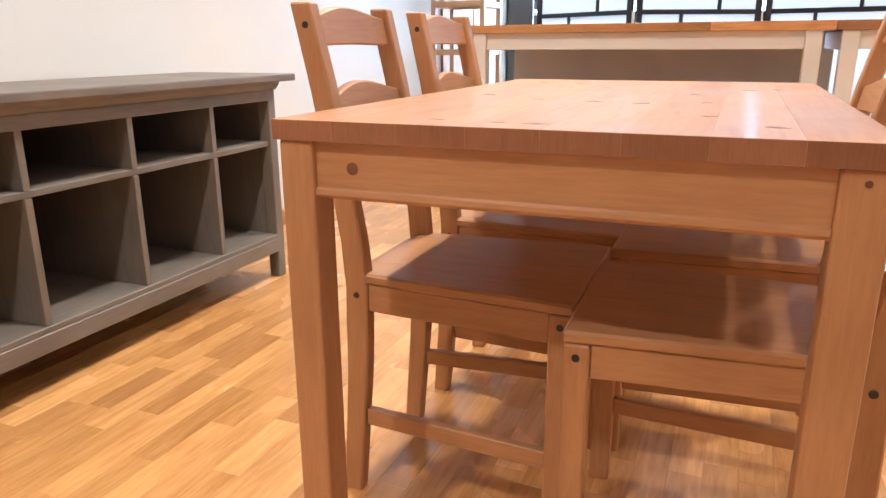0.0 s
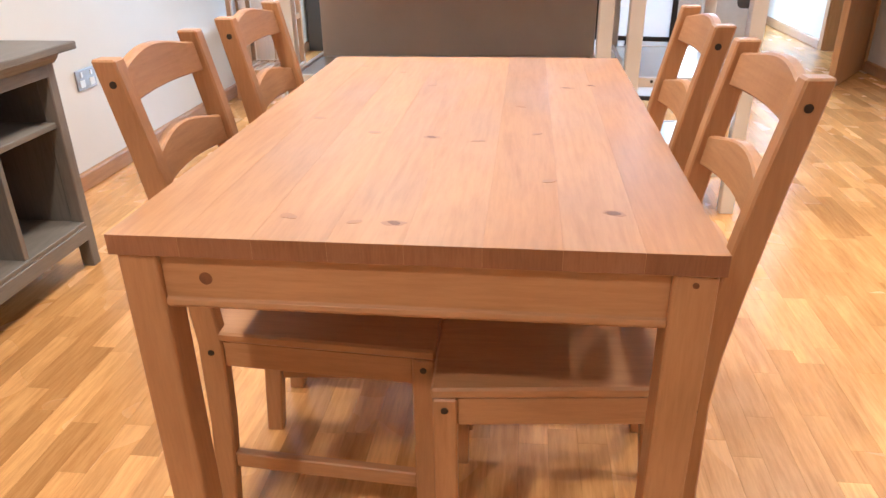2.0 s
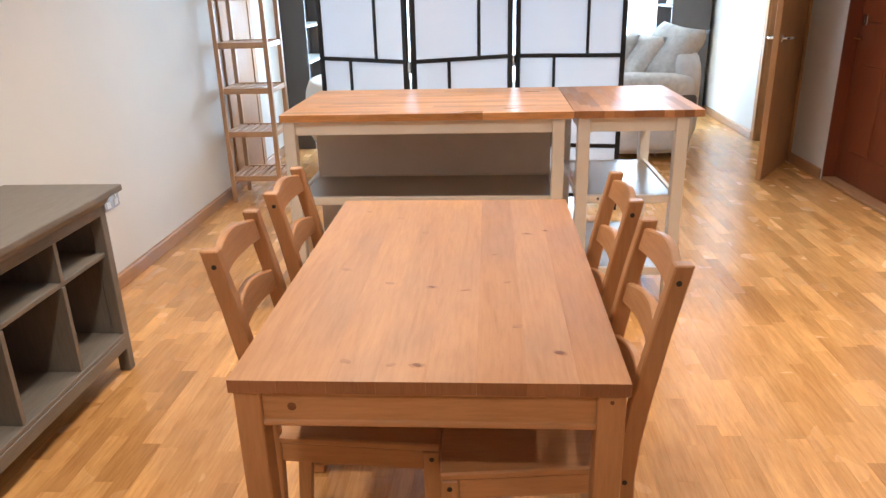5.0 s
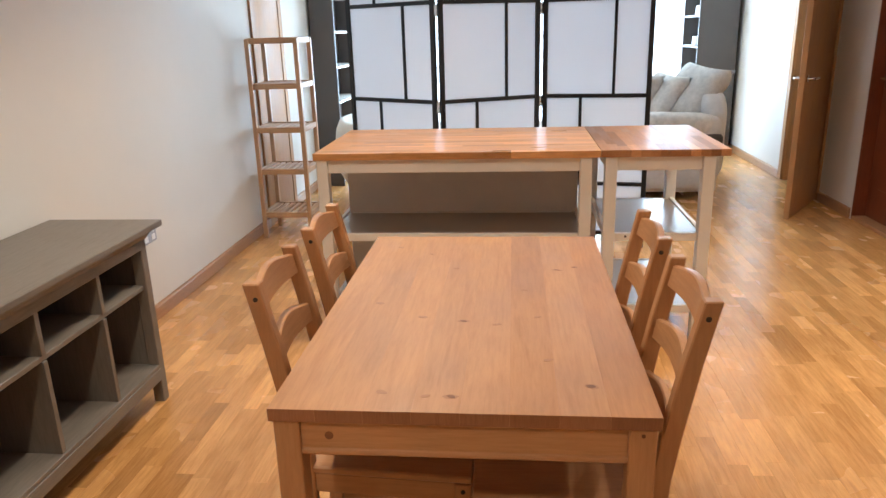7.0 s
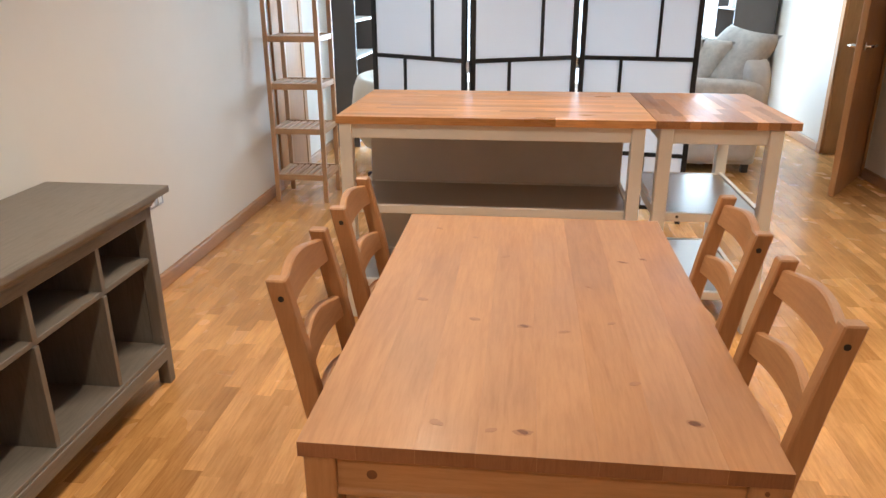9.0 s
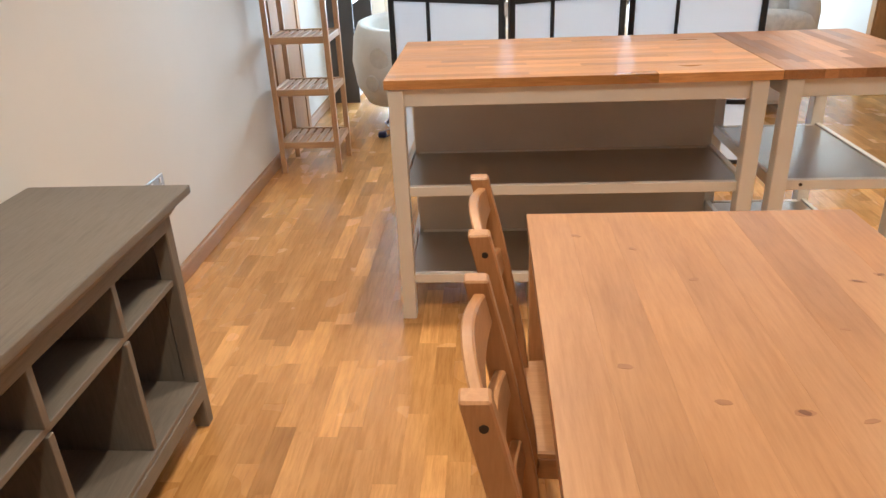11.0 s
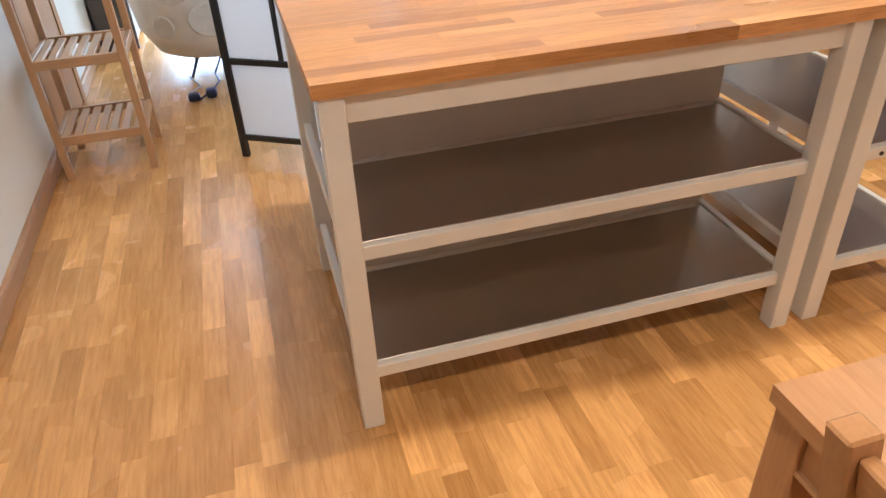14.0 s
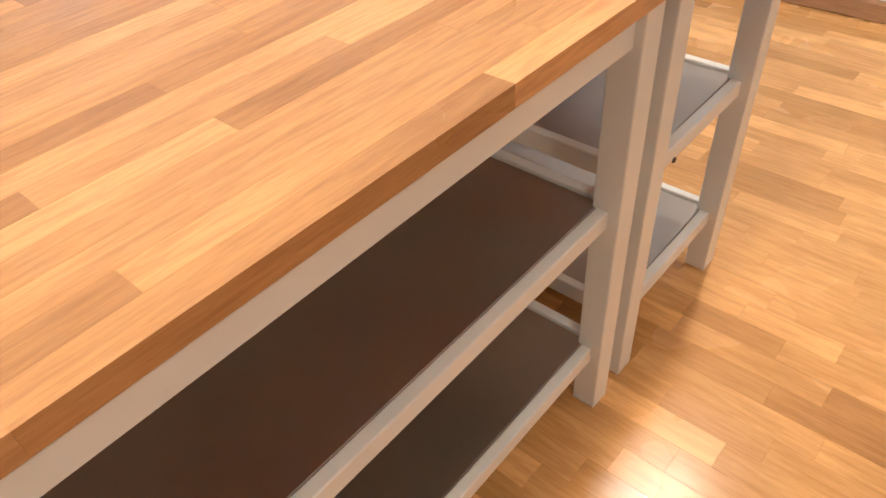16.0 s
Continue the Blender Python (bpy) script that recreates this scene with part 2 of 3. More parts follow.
def mesh_of(name, bm, material):
    me = bpy.data.meshes.new(name)
    bm.to_mesh(me)
    bm.free()
    me.materials.append(material)
    return me


def part(name, bm, material, parent=None, label=""):
    ob = new(name, mesh_of(name, bm, material))
    ob.parent = parent
    return tagged(ob, label)


def thing(name, label, category, group="", kind="", m=None):
    ob = new(name)
    ob.empty_display_size = 0.05
    if m is not None:
        ob.matrix_basis = m
    return tagged(ob, label, category, group, kind)


def structure(name, bm, material, label, category):
    return tagged(part(name, bm, material), label, category, "", "structure")


# ---------- structure ----------
WX, EX, SY, NY = -1.41, 2.95, -3.2, 8.0
west = structure("wall_west", box(WX - 0.15, WX, SY, NY, -0.05, CEIL, 0), wall_m, "cream painted plaster wall beside the sideboard", "wall")
structure("wall_south", box(WX - 0.15, EX + 0.3, SY - 0.15, SY, -0.05, CEIL, 0), wall_m, "cream painted plaster wall closing the room", "wall")
structure("ceiling", box(WX - 0.15, EX + 1.4, SY - 0.15, NY + 0.2, CEIL, CEIL + 0.1, 0), ceil_m, "white painted flat ceiling", "ceiling")
east = box(EX, EX + 0.15, SY, 3.25, -0.05, CEIL, 0)
box(EX, EX + 0.15, 3.25, 4.20, 2.06, CEIL, 0, 1, east)
box(EX, EX + 0.15, 4.20, 4.85, -0.05, CEIL, 0, 1, east)
box(EX, EX + 0.15, 4.85, 5.62, 2.06, CEIL, 0, 1, east)
box(EX, EX + 0.15, 5.62, NY, -0.05, CEIL, 0, 1, east)
structure("wall_east", east, wall_m, "cream painted wall with two wooden doorways", "wall")
WIN = (-1.25, 2.85, 0.22, 2.28)
north = box(WX - 0.15, WIN[0], NY, NY + 0.2, -0.05, CEIL, 0)
box(WIN[1], EX + 0.15, NY, NY + 0.2, -0.05, CEIL, 0, 1, north)
box(WIN[0], WIN[1], NY, NY + 0.2, -0.05, WIN[2], 0, 1, north)
box(WIN[0], WIN[1], NY, NY + 0.2, WIN[3], CEIL, 0, 1, north)
structure("wall_north", north, wall_m, "pale wall around a wide bright window", "wall")
hall = box(EX + 1.2, EX + 1.3, 4.4, 6.1, -0.05, CEIL, 0)
box(EX + 0.15, EX + 1.2, 4.4, 4.5, -0.05, CEIL, 0, 1, hall)
box(EX + 0.15, EX + 1.2, 6.0, 6.1, -0.05, CEIL, 0, 1, hall)
structure("wall_hall", hall, wall_m, "plain hall walls behind the open door", "wall")

win = tagged(new("window_1"), "wide white framed window full of daylight", "window", "", "structure")
fr = box(WIN[0], WIN[1], NY + 0.05, NY + 0.12, WIN[2], WIN[2] + 0.06)
box(WIN[0], WIN[1], NY + 0.05, NY + 0.12, WIN[3] - 0.06, WIN[3], 0.002, 1, fr)
for i in range(4):
    x = WIN[0] + (WIN[1] - WIN[0] - 0.06) * i / 3
    box(x, x + 0.06, NY + 0.052, NY + 0.118, WIN[2] + 0.06, WIN[3] - 0.06, 0.002, 1, fr)
part("window_frame", fr, white_m, win)
for i in range(3):
    w = (WIN[1] - WIN[0] - 0.06) / 3
    pane = part("pane", box(WIN[0] + 0.06 + w * i, WIN[0] + w * (i + 1), NY + 0.082, NY + 0.088, WIN[2] + 0.06, WIN[3] - 0.06, 0), glass_m, win)
    pane.visible_shadow = False
part("window_sill", box(WIN[0] - 0.05, WIN[1] + 0.05, NY - 0.06, NY + 0.045, WIN[2] - 0.035, WIN[2] - 0.003), white_m, win)


glow_m, qt, qb = mat("bright_overcast_sky", (0.8, 0.85, 0.9), 1.0)
qb.inputs["Emission Color"].default_value = (0.74, 0.87, 1.0, 1)
qb.inputs["Emission Strength"].default_value = 6.0
structure("backdrop", box(-7, 9, 13.0, 13.05, -2, 7, 0), glow_m, "plain bright overcast sky beyond the window", "sky")


def skirting(name, x, y0, y1, side):
    """Skirting board with a rounded top along y."""
    d = 0.016 * side
    pts = [(x, 0.004), (x + d, 0.004), (x + d, 0.066), (x + d * 0.75, 0.076), (x, 0.08)]
    return structure(name, prism(pts, "y", y0, y1, 0), base_y, "oak skirting board with a rounded top edge", "skirting")


skirting("baseboard_west", WX + 0.001, SY + 0.01, 4.0, 1)
skirting("baseboard_west", WX + 0.001, 4.70, NY - 0.01, 1)
skirting("baseboard_east", EX - 0.001, SY + 0.01, 3.24, -1)
skirting("baseboard_east", EX - 0.001, 4.21, 4.77, -1)
skirting("baseboard_east", EX - 0.001, 5.70, NY - 0.01, -1)


def architrave(parent, x, side, y0, y1, material):
    """Door lining and the flat trim round an opening in a wall along y."""
    a, b = sorted((x - 0.003 * side, x + 0.018 * side))
    part("trim", box(a, b, y0 - 0.07, y0 + 0.004, 0.004, 2.12), material, parent)
    part("trim", box(a, b, y1 - 0.004, y1 + 0.07, 0.004, 2.12), material, parent)
    part("trim", box(a, b, y0 + 0.004, y1 - 0.004, 2.05, 2.12), material, parent)


door = tagged(new("door_1"), "open oak veneer door with chrome lever handles", "door", "", "structure")
architrave(door, EX, -1, 4.85, 5.62, door_z)
part("lining", box(EX + 0.0, EX + 0.15, 5.605, 5.617, 0.004, 2.05), door_z, door)
part("lining", box(EX + 0.0, EX + 0.15, 4.853, 4.865, 0.004, 2.05), door_z, door)
leaf_m = pose(2.930, 4.835, 0, 0, 0, 236)
leaf = part("leaf", box(0, 0.80, -0.02, 0.02, 0.008, 2.03, 0.003), door_z, door)
leaf.matrix_local = leaf_m
for s in (-1, 1):
    hd = tube([(0.745, s * 0.02, 1.02), (0.745, s * 0.06, 1.02), (0.735, s * 0.068, 1.02), (0.63, s * 0.07, 1.02)], 0.010)
    lever = part("handle", hd, chrome_m, leaf, "chrome lever handle")
    part("rosette", disc((0.745, s * 0.024, 1.02), 0.026, 0.008, "y"), chrome_m, leaf)
for hz in (0.25, 1.0, 1.8):
    part("hinge", tube([(-0.008, 0.024, hz), (-0.008, 0.024, hz + 0.1)], 0.007), chrome_m, leaf)

rdoor = tagged(new("door_2"), "closed dark red-brown panelled wooden door", "door", "", "structure")
part("lining", box(EX + 0.002, EX + 0.15, 4.185, 4.198, 0.004, 2.05), red_z, rdoor)
part("lining", box(EX + 0.002, EX + 0.15, 3.252, 3.265, 0.004, 2.05), red_z, rdoor)
rl = part("leaf", box(EX + 0.09, EX + 0.13, 3.27, 4.18, 0.03, 2.05, 0.003), red_z, rdoor)
for z0, z1 in ((0.25, 0.85), (1.12, 1.88)):
    for y0, y1 in ((3.38, 3.69), (3.77, 4.05)):
        part("raised_panel", box(EX + 0.082, EX + 0.094, y0, y1, z0, z1, 0.008), red_z, rl)
part("handle", tube([(EX + 0.09, 4.12, 1.02), (EX + 0.04, 4.12, 1.02), (EX + 0.035, 4.11, 1.02), (EX + 0.035, 4.01, 1.02)], 0.010), chrome_m, rl)
part("lock_plate", box(EX + 0.085, EX + 0.092, 4.09, 4.15, 1.10, 1.17), chrome_m, rl)
part("threshold", box(EX + 0.0, EX + 0.15, 3.266, 4.184, 0.004, 0.028), base_y, rdoor)

wdoor = tagged(new("door_3"), "closed pale wooden door in the wall behind the shelf tower", "door", "", "structure")
part("leaf", box(WX - 0.005, WX + 0.012, 4.075, 4.625, 0.008, 2.03), door_z, wdoor)
architrave(wdoor, WX, 1, 4.07, 4.63, door_z)

for lx, ly in LAMPS:
    dl = thing("ceiling_downlight", "small round recessed warm ceiling downlight", "light", "ceiling downlights")
    ring = disc((lx, ly, CEIL - 0.003), 0.075, 0.006, "z", 28)
    part("rim", ring, chrome_m, dl)
    part("lens", disc((lx, ly, CEIL - 0.008), 0.056, 0.004, "z", 24), bulb_m, dl)

# wall socket
sock = thing("wall_socket", "brushed metal double wall socket above the sideboard", "socket")
SX = WX + 0.0005
part("plate", box(SX, SX + 0.008, 2.125, 2.272, 0.41, 0.496, 0.003), socket_m, sock)
for cy in (2.162, 2.235):
    part("outlet", box(SX + 0.0075, SX + 0.0105, cy - 0.018, cy + 0.018, 0.421, 0.452, 0.001), white_pl, sock)
    part("switch", box(SX + 0.0075, SX + 0.0125, cy - 0.007, cy + 0.007, 0.464, 0.486, 0.001), white_pl, sock)


# ---------- dining table ----------
TW, TL, TH = 0.74, 1.18, 0.74
table = thing("dining_table", "honey-stained knotty pine dining table with square legs", "table")
NB = 8
bw = TW / NB
me = mesh_of("board", box(0, bw, 0, TL, TH - 0.027, TH, 0.0003), pine_board)
me.materials.append(end_m)
for poly in me.polygons:
    if abs(poly.normal.y) > 0.9:
        poly.material_index = 1
for i in range(NB):
    bo = new("board", me)
    bo.parent = table
    bo.location = (bw * i, 0, 0)
LEG, INS = 0.052, 0.006
for x in (INS, TW - INS - LEG):
    for y in (INS, TL - INS - LEG):
        part("leg", box(x, x + LEG, y, y + LEG, 0, TH - 0.0275, 0.004, 2), pine_z, table)


def apron(along, a, b, c, out):
    """Apron rail with a bead along its lower edge; out: the side that shows."""
    z0, z1 = TH - 0.027 - 0.078, TH - 0.0275
    s = out
    pts = [(c, z1), (c + 0.02 * s, z1), (c + 0.02 * s, z0 + 0.014), (c + 0.024 * s, z0 + 0.012), (c + 0.025 * s, z0 + 0.005), (c + 0.021 * s, z0), (c, z0)]
    return prism(pts, along, a, b, 0.0008)


ap = part("apron", apron("x", INS + LEG, TW - INS - LEG, 0.034, -1), pine_x, table)
part("apron", apron("x", INS + LEG, TW - INS - LEG, TL - 0.034, 1), pine_x, table)
part("apron", apron("y", INS + LEG, TL - INS - LEG, 0.034, -1), pine_y, table)
part("apron", apron("y", INS + LEG, TL - INS - LEG, TW - 0.034, 1), pine_y, table)
part("knot", disc((0.114, 0.0145, 0.677), 0.0095, 0.002, "y"), knot_m, ap)
part("knot", disc((0.708, 0.0055, 0.698), 0.004, 0.002, "y"), knot_m, table)
def stain(cx, cy, z, a, b, seed):
    """A thin knot with an uneven outline, lying in the surface."""
    bm = bmesh.new()
    ring = []
    for k in range(18):
        w = k * math.pi / 9
        r = 1 + 0.35 * noise.noise(Vector((math.cos(w) * 1.5, math.sin(w) * 1.5, seed * 40)))
        lean = 0.5 * math.sin(seed * 50)
        u, v = a * r * math.cos(w), b * r * math.sin(w)
        ring.append(bm.verts.new((cx + u * math.cos(lean) - v * math.sin(lean), cy + u * math.sin(lean) + v * math.cos(lean), z)))
    low = [bm.verts.new((v.co.x, v.co.y, TH - 0.001)) for v in ring]
    bm.faces.new(ring)
    for k in range(18):
        bm.faces.new((ring[k], low[k], low[(k + 1) % 18], ring[(k + 1) % 18]))
    return bm


KNOTS = [(0.349, 0.063, 9, 7, 1), (0.622, 0.115, 9, 8, 1), (0.349, 0.438, 9, 7, 1), (0.595, 0.827, 9, 5, 1), (0.649, 0.853, 7, 5, 1),
         (0.529, 0.469, 10, 6, 0), (0.298, 0.063, 10, 7, 0), (0.209, 0.075, 13, 9, 0), (0.245, 0.461, 13, 8, 0), (0.30, 0.84, 10, 8, 0),
         (0.544, 0.23, 12, 7, 0), (0.43, 0.42, 12, 6, 0), (0.12, 0.55, 13, 9, 0), (0.10, 1.05, 10, 8, 0), (0.21, 0.98, 9, 6, 0), (0.499, 0.658, 9, 6, 0)]
for kx, ky, a, b, strong in KNOTS:
    if strong:
        part("knot", stain(kx, ky, TH + 0.0002, a / 600, b / 900, ky), knot_soft, table)
    part("knot", stain(kx, ky, TH + 0.0004, a / 1000, b / 1300, kx), knot_m if strong else knot_soft, table)


# ---------- dining chairs ----------
def post_x(z):
    zs = [0, 0.25, 0.42, 0.50, 0.60, 0.75, 0.91]
    xs = [-0.212, -0.192, -0.187, -0.194, -0.210, -0.238, -0.274]
    return float(np.interp(z, zs, xs))


HW = 0.157
FLARE = 0.026   # the seat is this much wider at its front corners


def slat(z0, z1, arch, low):
    """A back slat bowed backwards, with an arched top edge."""
    bm = bmesh.new()
    n = 14
    rows = []
    for i in range(n + 1):
        u = -1 + 2 * i / n
        y = u * (HW - 0.030)
        bow = -0.011 * (1 - u * u)
        top = z1 + arch * math.cos(u * math.pi / 2) ** 1.3
        bot = z0 + low * math.cos(u * math.pi / 2)
        xb, xt = post_x(bot) + bow, post_x(top) + bow
        rows.append([bm.verts.new(c) for c in ((xb - 0.009, y, bot), (xb + 0.009, y, bot), (xt + 0.009, y, top), (xt - 0.009, y, top))])
    for a, b in zip(rows, rows[1:]):
        for k in range(4):
            bm.faces.new((a[k], a[(k + 1) % 4], b[(k + 1) % 4], b[k]))
    bm.faces.new(rows[0][::-1])
    bm.faces.new(rows[-1])
    bmesh.ops.recalc_face_normals(bm, faces=bm.faces)
    sharp = [e for e in bm.edges if len(e.link_faces) == 2 and e.calc_face_angle() > 0.9]
    bmesh.ops.bevel(bm, geom=sharp, offset=0.003, segments=1, affect="EDGES")
    return bm


def make_chair():
    c = thing("dining_chair", "honey-stained pine ladder-back chair pushed under the table", "chair", "chairs round the table")
    a, b = HW - 0.003, HW + FLARE + 0.001
    part("seat", prism([(-0.20, -a), (0.208, -b), (0.208, b), (-0.20, a)], "z", 0.427, 0.446, 0.004), pine_x, c)
    zs = [0, 0.12, 0.25, 0.36, 0.42, 0.46, 0.50, 0.55, 0.60, 0.68, 0.76, 0.84, 0.903]
    for s in (-1, 1):
        w = [0.018 + 0.004 * min(1, z / 0.35) if z < 0.5 else 0.0215 - 0.003 * (z - 0.5) / 0.4 for z in zs]
        pts = [(post_x(z) + q, z) for z, q in zip(zs, w)] + [(post_x(z) - q, z) for z, q in reversed(list(zip(zs, w)))]
        y0, y1 = sorted((s * (HW - 0.030), s * HW))
        bp_ = part("back_post", prism(pts, "y", y0, y1, 0.003), pine_z, c)
        f0, f1 = sorted((s * (HW + FLARE - 0.032), s * (HW + FLARE)))
        fl = part("leg", box(0.168, 0.206, f0, f1, 0, 0.4265, 0.003), pine_z, c)
        ys = s * (HW + 0.0005)
        part("screw_plug", disc((post_x(0.867) + 0.002, ys, 0.867), 0.006, 0.002, "y", 12), plug_m, bp_)
        part("screw_plug", disc((-0.187, ys, 0.405), 0.006, 0.002, "y", 12), plug_m, bp_)
        part("screw_plug", disc((0.187, ys + s * FLARE, 0.407), 0.006, 0.002, "y", 12), plug_m, fl)
        for name, x0, half, z0, z1 in (("seat_rail", -0.166, 0.010, 0.375, 0.4265), ("stretcher", -0.178, 0.009, 0.145, 0.178)):
            u, v = s * (HW - 0.015), s * (HW + FLARE - 0.016)
            part(name, prism([(x0, u - half), (0.168, v - half), (0.168, v + half), (x0, u + half)], "z", z0, z1, 0.002), pine_x, c)
    part("seat_rail", box(0.177, 0.197, -HW - FLARE + 0.032, HW + FLARE - 0.032, 0.375, 0.4265), pine_y, c)
    part("seat_rail", box(-0.197, -0.177, -HW + 0.03, HW - 0.03, 0.375, 0.4265), pine_y, c)
    for z0, z1, arch, low in ((0.833, 0.884, 0.018, 0.002), (0.700, 0.750, 0.021, 0.005), (0.568, 0.615, 0.021, 0.005)):
        part("slat", slat(z0, z1, arch, low), pine_y, c)
    return c


chair = make_chair()
chair.matrix_basis = pose(0.166, 0.403, 0, 0, 0, 0.5)
copy_thing(chair, pose(0.583, 0.310, 0, 0, 0, 181.5))
copy_thing(chair, pose(0.166, 0.850, 0, 0, 0, 0.5))
copy_thing(chair, pose(0.579, 0.752, 0, 0, 0, 180.2))

# ---------- sideboard ----------
sb = thing("sideboard", "grey-brown stained open sideboard with empty compartments", "sideboard")
FX, BX = -0.950, WX + 0.018
part("top", box(BX, -0.920, -0.125, 1.442, 0.712, 0.737, 0.004, 2), grey_y, sb)
pts = [(FX - 0.03, 0.7115), (FX + 0.020, 0.7115), (FX + 0.017, 0.702), (FX + 0.006, 0.690), (FX + 0.003, 0.685), (FX - 0.03, 0.685)]
part("moulding", prism(pts, "y", -0.05, 1.354, 0), grey_y, sb)
part("frieze", box(FX - 0.02, FX, -0.02, 1.314, 0.648, 0.6845, 0.002), grey_y, sb)
part("bottom_rail", box(FX - 0.02, FX + 0.002, -0.02, 1.314, 0.100, 0.150, 0.003), grey_y, sb)
part("bottom_board", box(BX + 0.01, FX - 0.0005, -0.02, 1.314, 0.1505, 0.166, 0.002), grey_y, sb)
part("shelf_board", box(BX + 0.01, FX - 0.012, -0.02, 1.314, 0.488, 0.506, 0.002), grey_y, sb)
# compartment shade is put into this board's colour; the dividers keep the grey stain
part("back_panel", box(BX, BX + 0.008, -0.02, 1.314, 0.10, 0.71, 0), shaded_back_m, sb, "back board coloured near-black for the compartment shade")
for y0 in (-0.05, 1.314):
    part("side_panel", box(BX, FX - 0.05, y0 + 0.004, y0 + 0.026, 0.10, 0.7115, 0.002), grey_z, sb)
    for x0 in (BX, FX - 0.045):
        part("leg", box(x0, x0 + 0.045, y0 - 0.006, y0 + 0.034, 0, 0.7115, 0.003), grey_z, sb)
for y in (0.350, 0.684, 1.018):
    part("divider", box(BX + 0.009, FX - 0.006, y - 0.010, y + 0.010, 0.1665, 0.4875, 0.0015), grey_z, sb)
    part("divider", box(BX + 0.009, FX - 0.006, y - 0.010, y + 0.010, 0.5065, 0.6475, 0.0015), grey_z, sb)


# ---------- kitchen islands ----------
def block_top(parent, x0, x1, y0, y1, z0, z1, along, material, w, seed):
    """Butcher block: staves laid side by side, their joints staggered."""
    rnd = random.Random(seed)
    lo, hi, a, b = (y0, y1, x0, x1) if along == "x" else (x0, x1, y0, y1)
    n = round((hi - lo) / w)
    w = (hi - lo) / n
    for i in range(n):
        p = a
        first = True
        while p < b - 1e-6:
            q = p + (rnd.uniform(0.12, 0.5) if first else rnd.uniform(0.28, 0.62))
            first = False
            if b - q < 0.12:
                q = b
            u, v = lo + w * i, lo + w * (i + 1)
            bm = box(p, q, u, v, z0, z1, 0.0003) if along == "x" else box(u, v, p, q, z0, z1, 0.0003)
            part("stave", bm, material, parent)
            p = q


def island(name, label, x0, x1, y0, y1, in0, in1, shelf_depth, panel, along, material, seed, legw=0.052):
    it = thing(name, label, "kitchen island" if panel else "kitchen trolley")
    top = 0.905
    block_top(it, x0, x1, y0, y1, top - 0.030, top, along, material, 0.0425, seed)
    a0, a1, b0 = x0 + in0, x1 - in1, y0 + 0.008
    bk = y1 - 0.012
    zt = top - 0.0305
    for x in (a0, a1 - legw):
        for y in (b0, bk - legw):
            part("leg", box(x, x + legw, y, y + legw, 0, zt, 0.003, 2), white_m, it)
    i0, i1 = a0 + legw, a1 - legw
    part("apron", box(i0, i1, b0 + 0.014, b0 + 0.036, zt - 0.062, zt), white_m, it)
    part("apron", box(i0, i1, bk - 0.034, bk - 0.012, zt - 0.065, zt), white_m, it)
    for x in (a0 + 0.012, a1 - 0.034):
        part("apron", box(x, x + 0.022, b0 + legw, bk - legw, zt - 0.065, zt), white_m, it)
    for z in (0.525, 0.180):
        sh = part("shelf", box(a0 + 0.036, a1 - 0.036, b0 + 0.044, b0 + shelf_depth, z - 0.012, z - 0.002, 0.002), steel_m, it, "brushed dark steel shelf")
        part("front_rail", box(i0, i1, b0 + 0.020, b0 + 0.0425, z - 0.036, z), white_m, it)
        part("back_rail", box(i0, i1, b0 + shelf_depth + 0.001, b0 + shelf_depth + 0.022, z - 0.031, z), white_m, it)
        for x in (a0 + 0.013, a1 - 0.034):
            part("side_rail", box(x, x + 0.021, b0 + legw, bk - legw, z - 0.038, z + 0.004), white_m, it)
    if panel:
        part("back_panel", box(a0 + 0.036, i1 + 0.03, b0 + shelf_depth + 0.024, b0 + shelf_depth + 0.036, 0.15, zt - 0.001), panel_m, it, "grey-beige painted back panel")
    else:
        part("bolt", disc((a0 + 0.10, b0 + 0.0055, 0.514), 0.006, 0.003, "y", 12), plug_m, it)
    return it


IY0, IY1 = 1.940, 2.735
island("kitchen_island", "white kitchen island with oak butcher-block top and steel shelves", -0.431, 0.846, IY0, IY1, 0.010, 0.035, 0.42, True, "x", block_x, 5)
island("kitchen_trolley", "narrow white kitchen trolley with dark oak top beside the island", 0.849, 1.392, IY0 + 0.004, IY1 + 0.002, 0.018, 0.058, 0.70, False, "y", block_y, 9)

# ---------- shelf tower ----------
tw = thing("shelf_tower", "tall narrow beech shelf tower with slatted shelves", "shelf")
TX0, TX1, TY0, TY1 = -1.350, -0.982, 3.69, 4.05
for x in (TX0, TX1 - 0.030):
    for y in (TY0, TY1 - 0.030):
        part("post", box(x, x + 0.030, y, y + 0.030, 0, 1.40, 0.004, 2), beech_z, tw)
sl = mesh_of("slat", box(0, 0.031, TY0 + 0.026, TY1 - 0.026, -0.012, 0, 0.002), beech_y)
for z in (0.19, 0.505, 0.80, 1.10, 1.402):
    for y in (TY0 + 0.004, TY1 - 0.024):
        part("rail", box(TX0 + 0.030, TX1 - 0.030, y, y + 0.020, z - 0.035, z + 0.003), beech_x, tw)
    for x in (TX0 + 0.004, TX1 - 0.024):
        part("rail", box(x, x + 0.020, TY0 + 0.030, TY1 - 0.030, z - 0.035, z + 0.002), beech_y, tw)
    for k in range(7):
        so = new("slat", sl)
        so.parent = tw
        so.location = (TX0 + 0.027 + k * 0.0472, 0, z - 0.002)

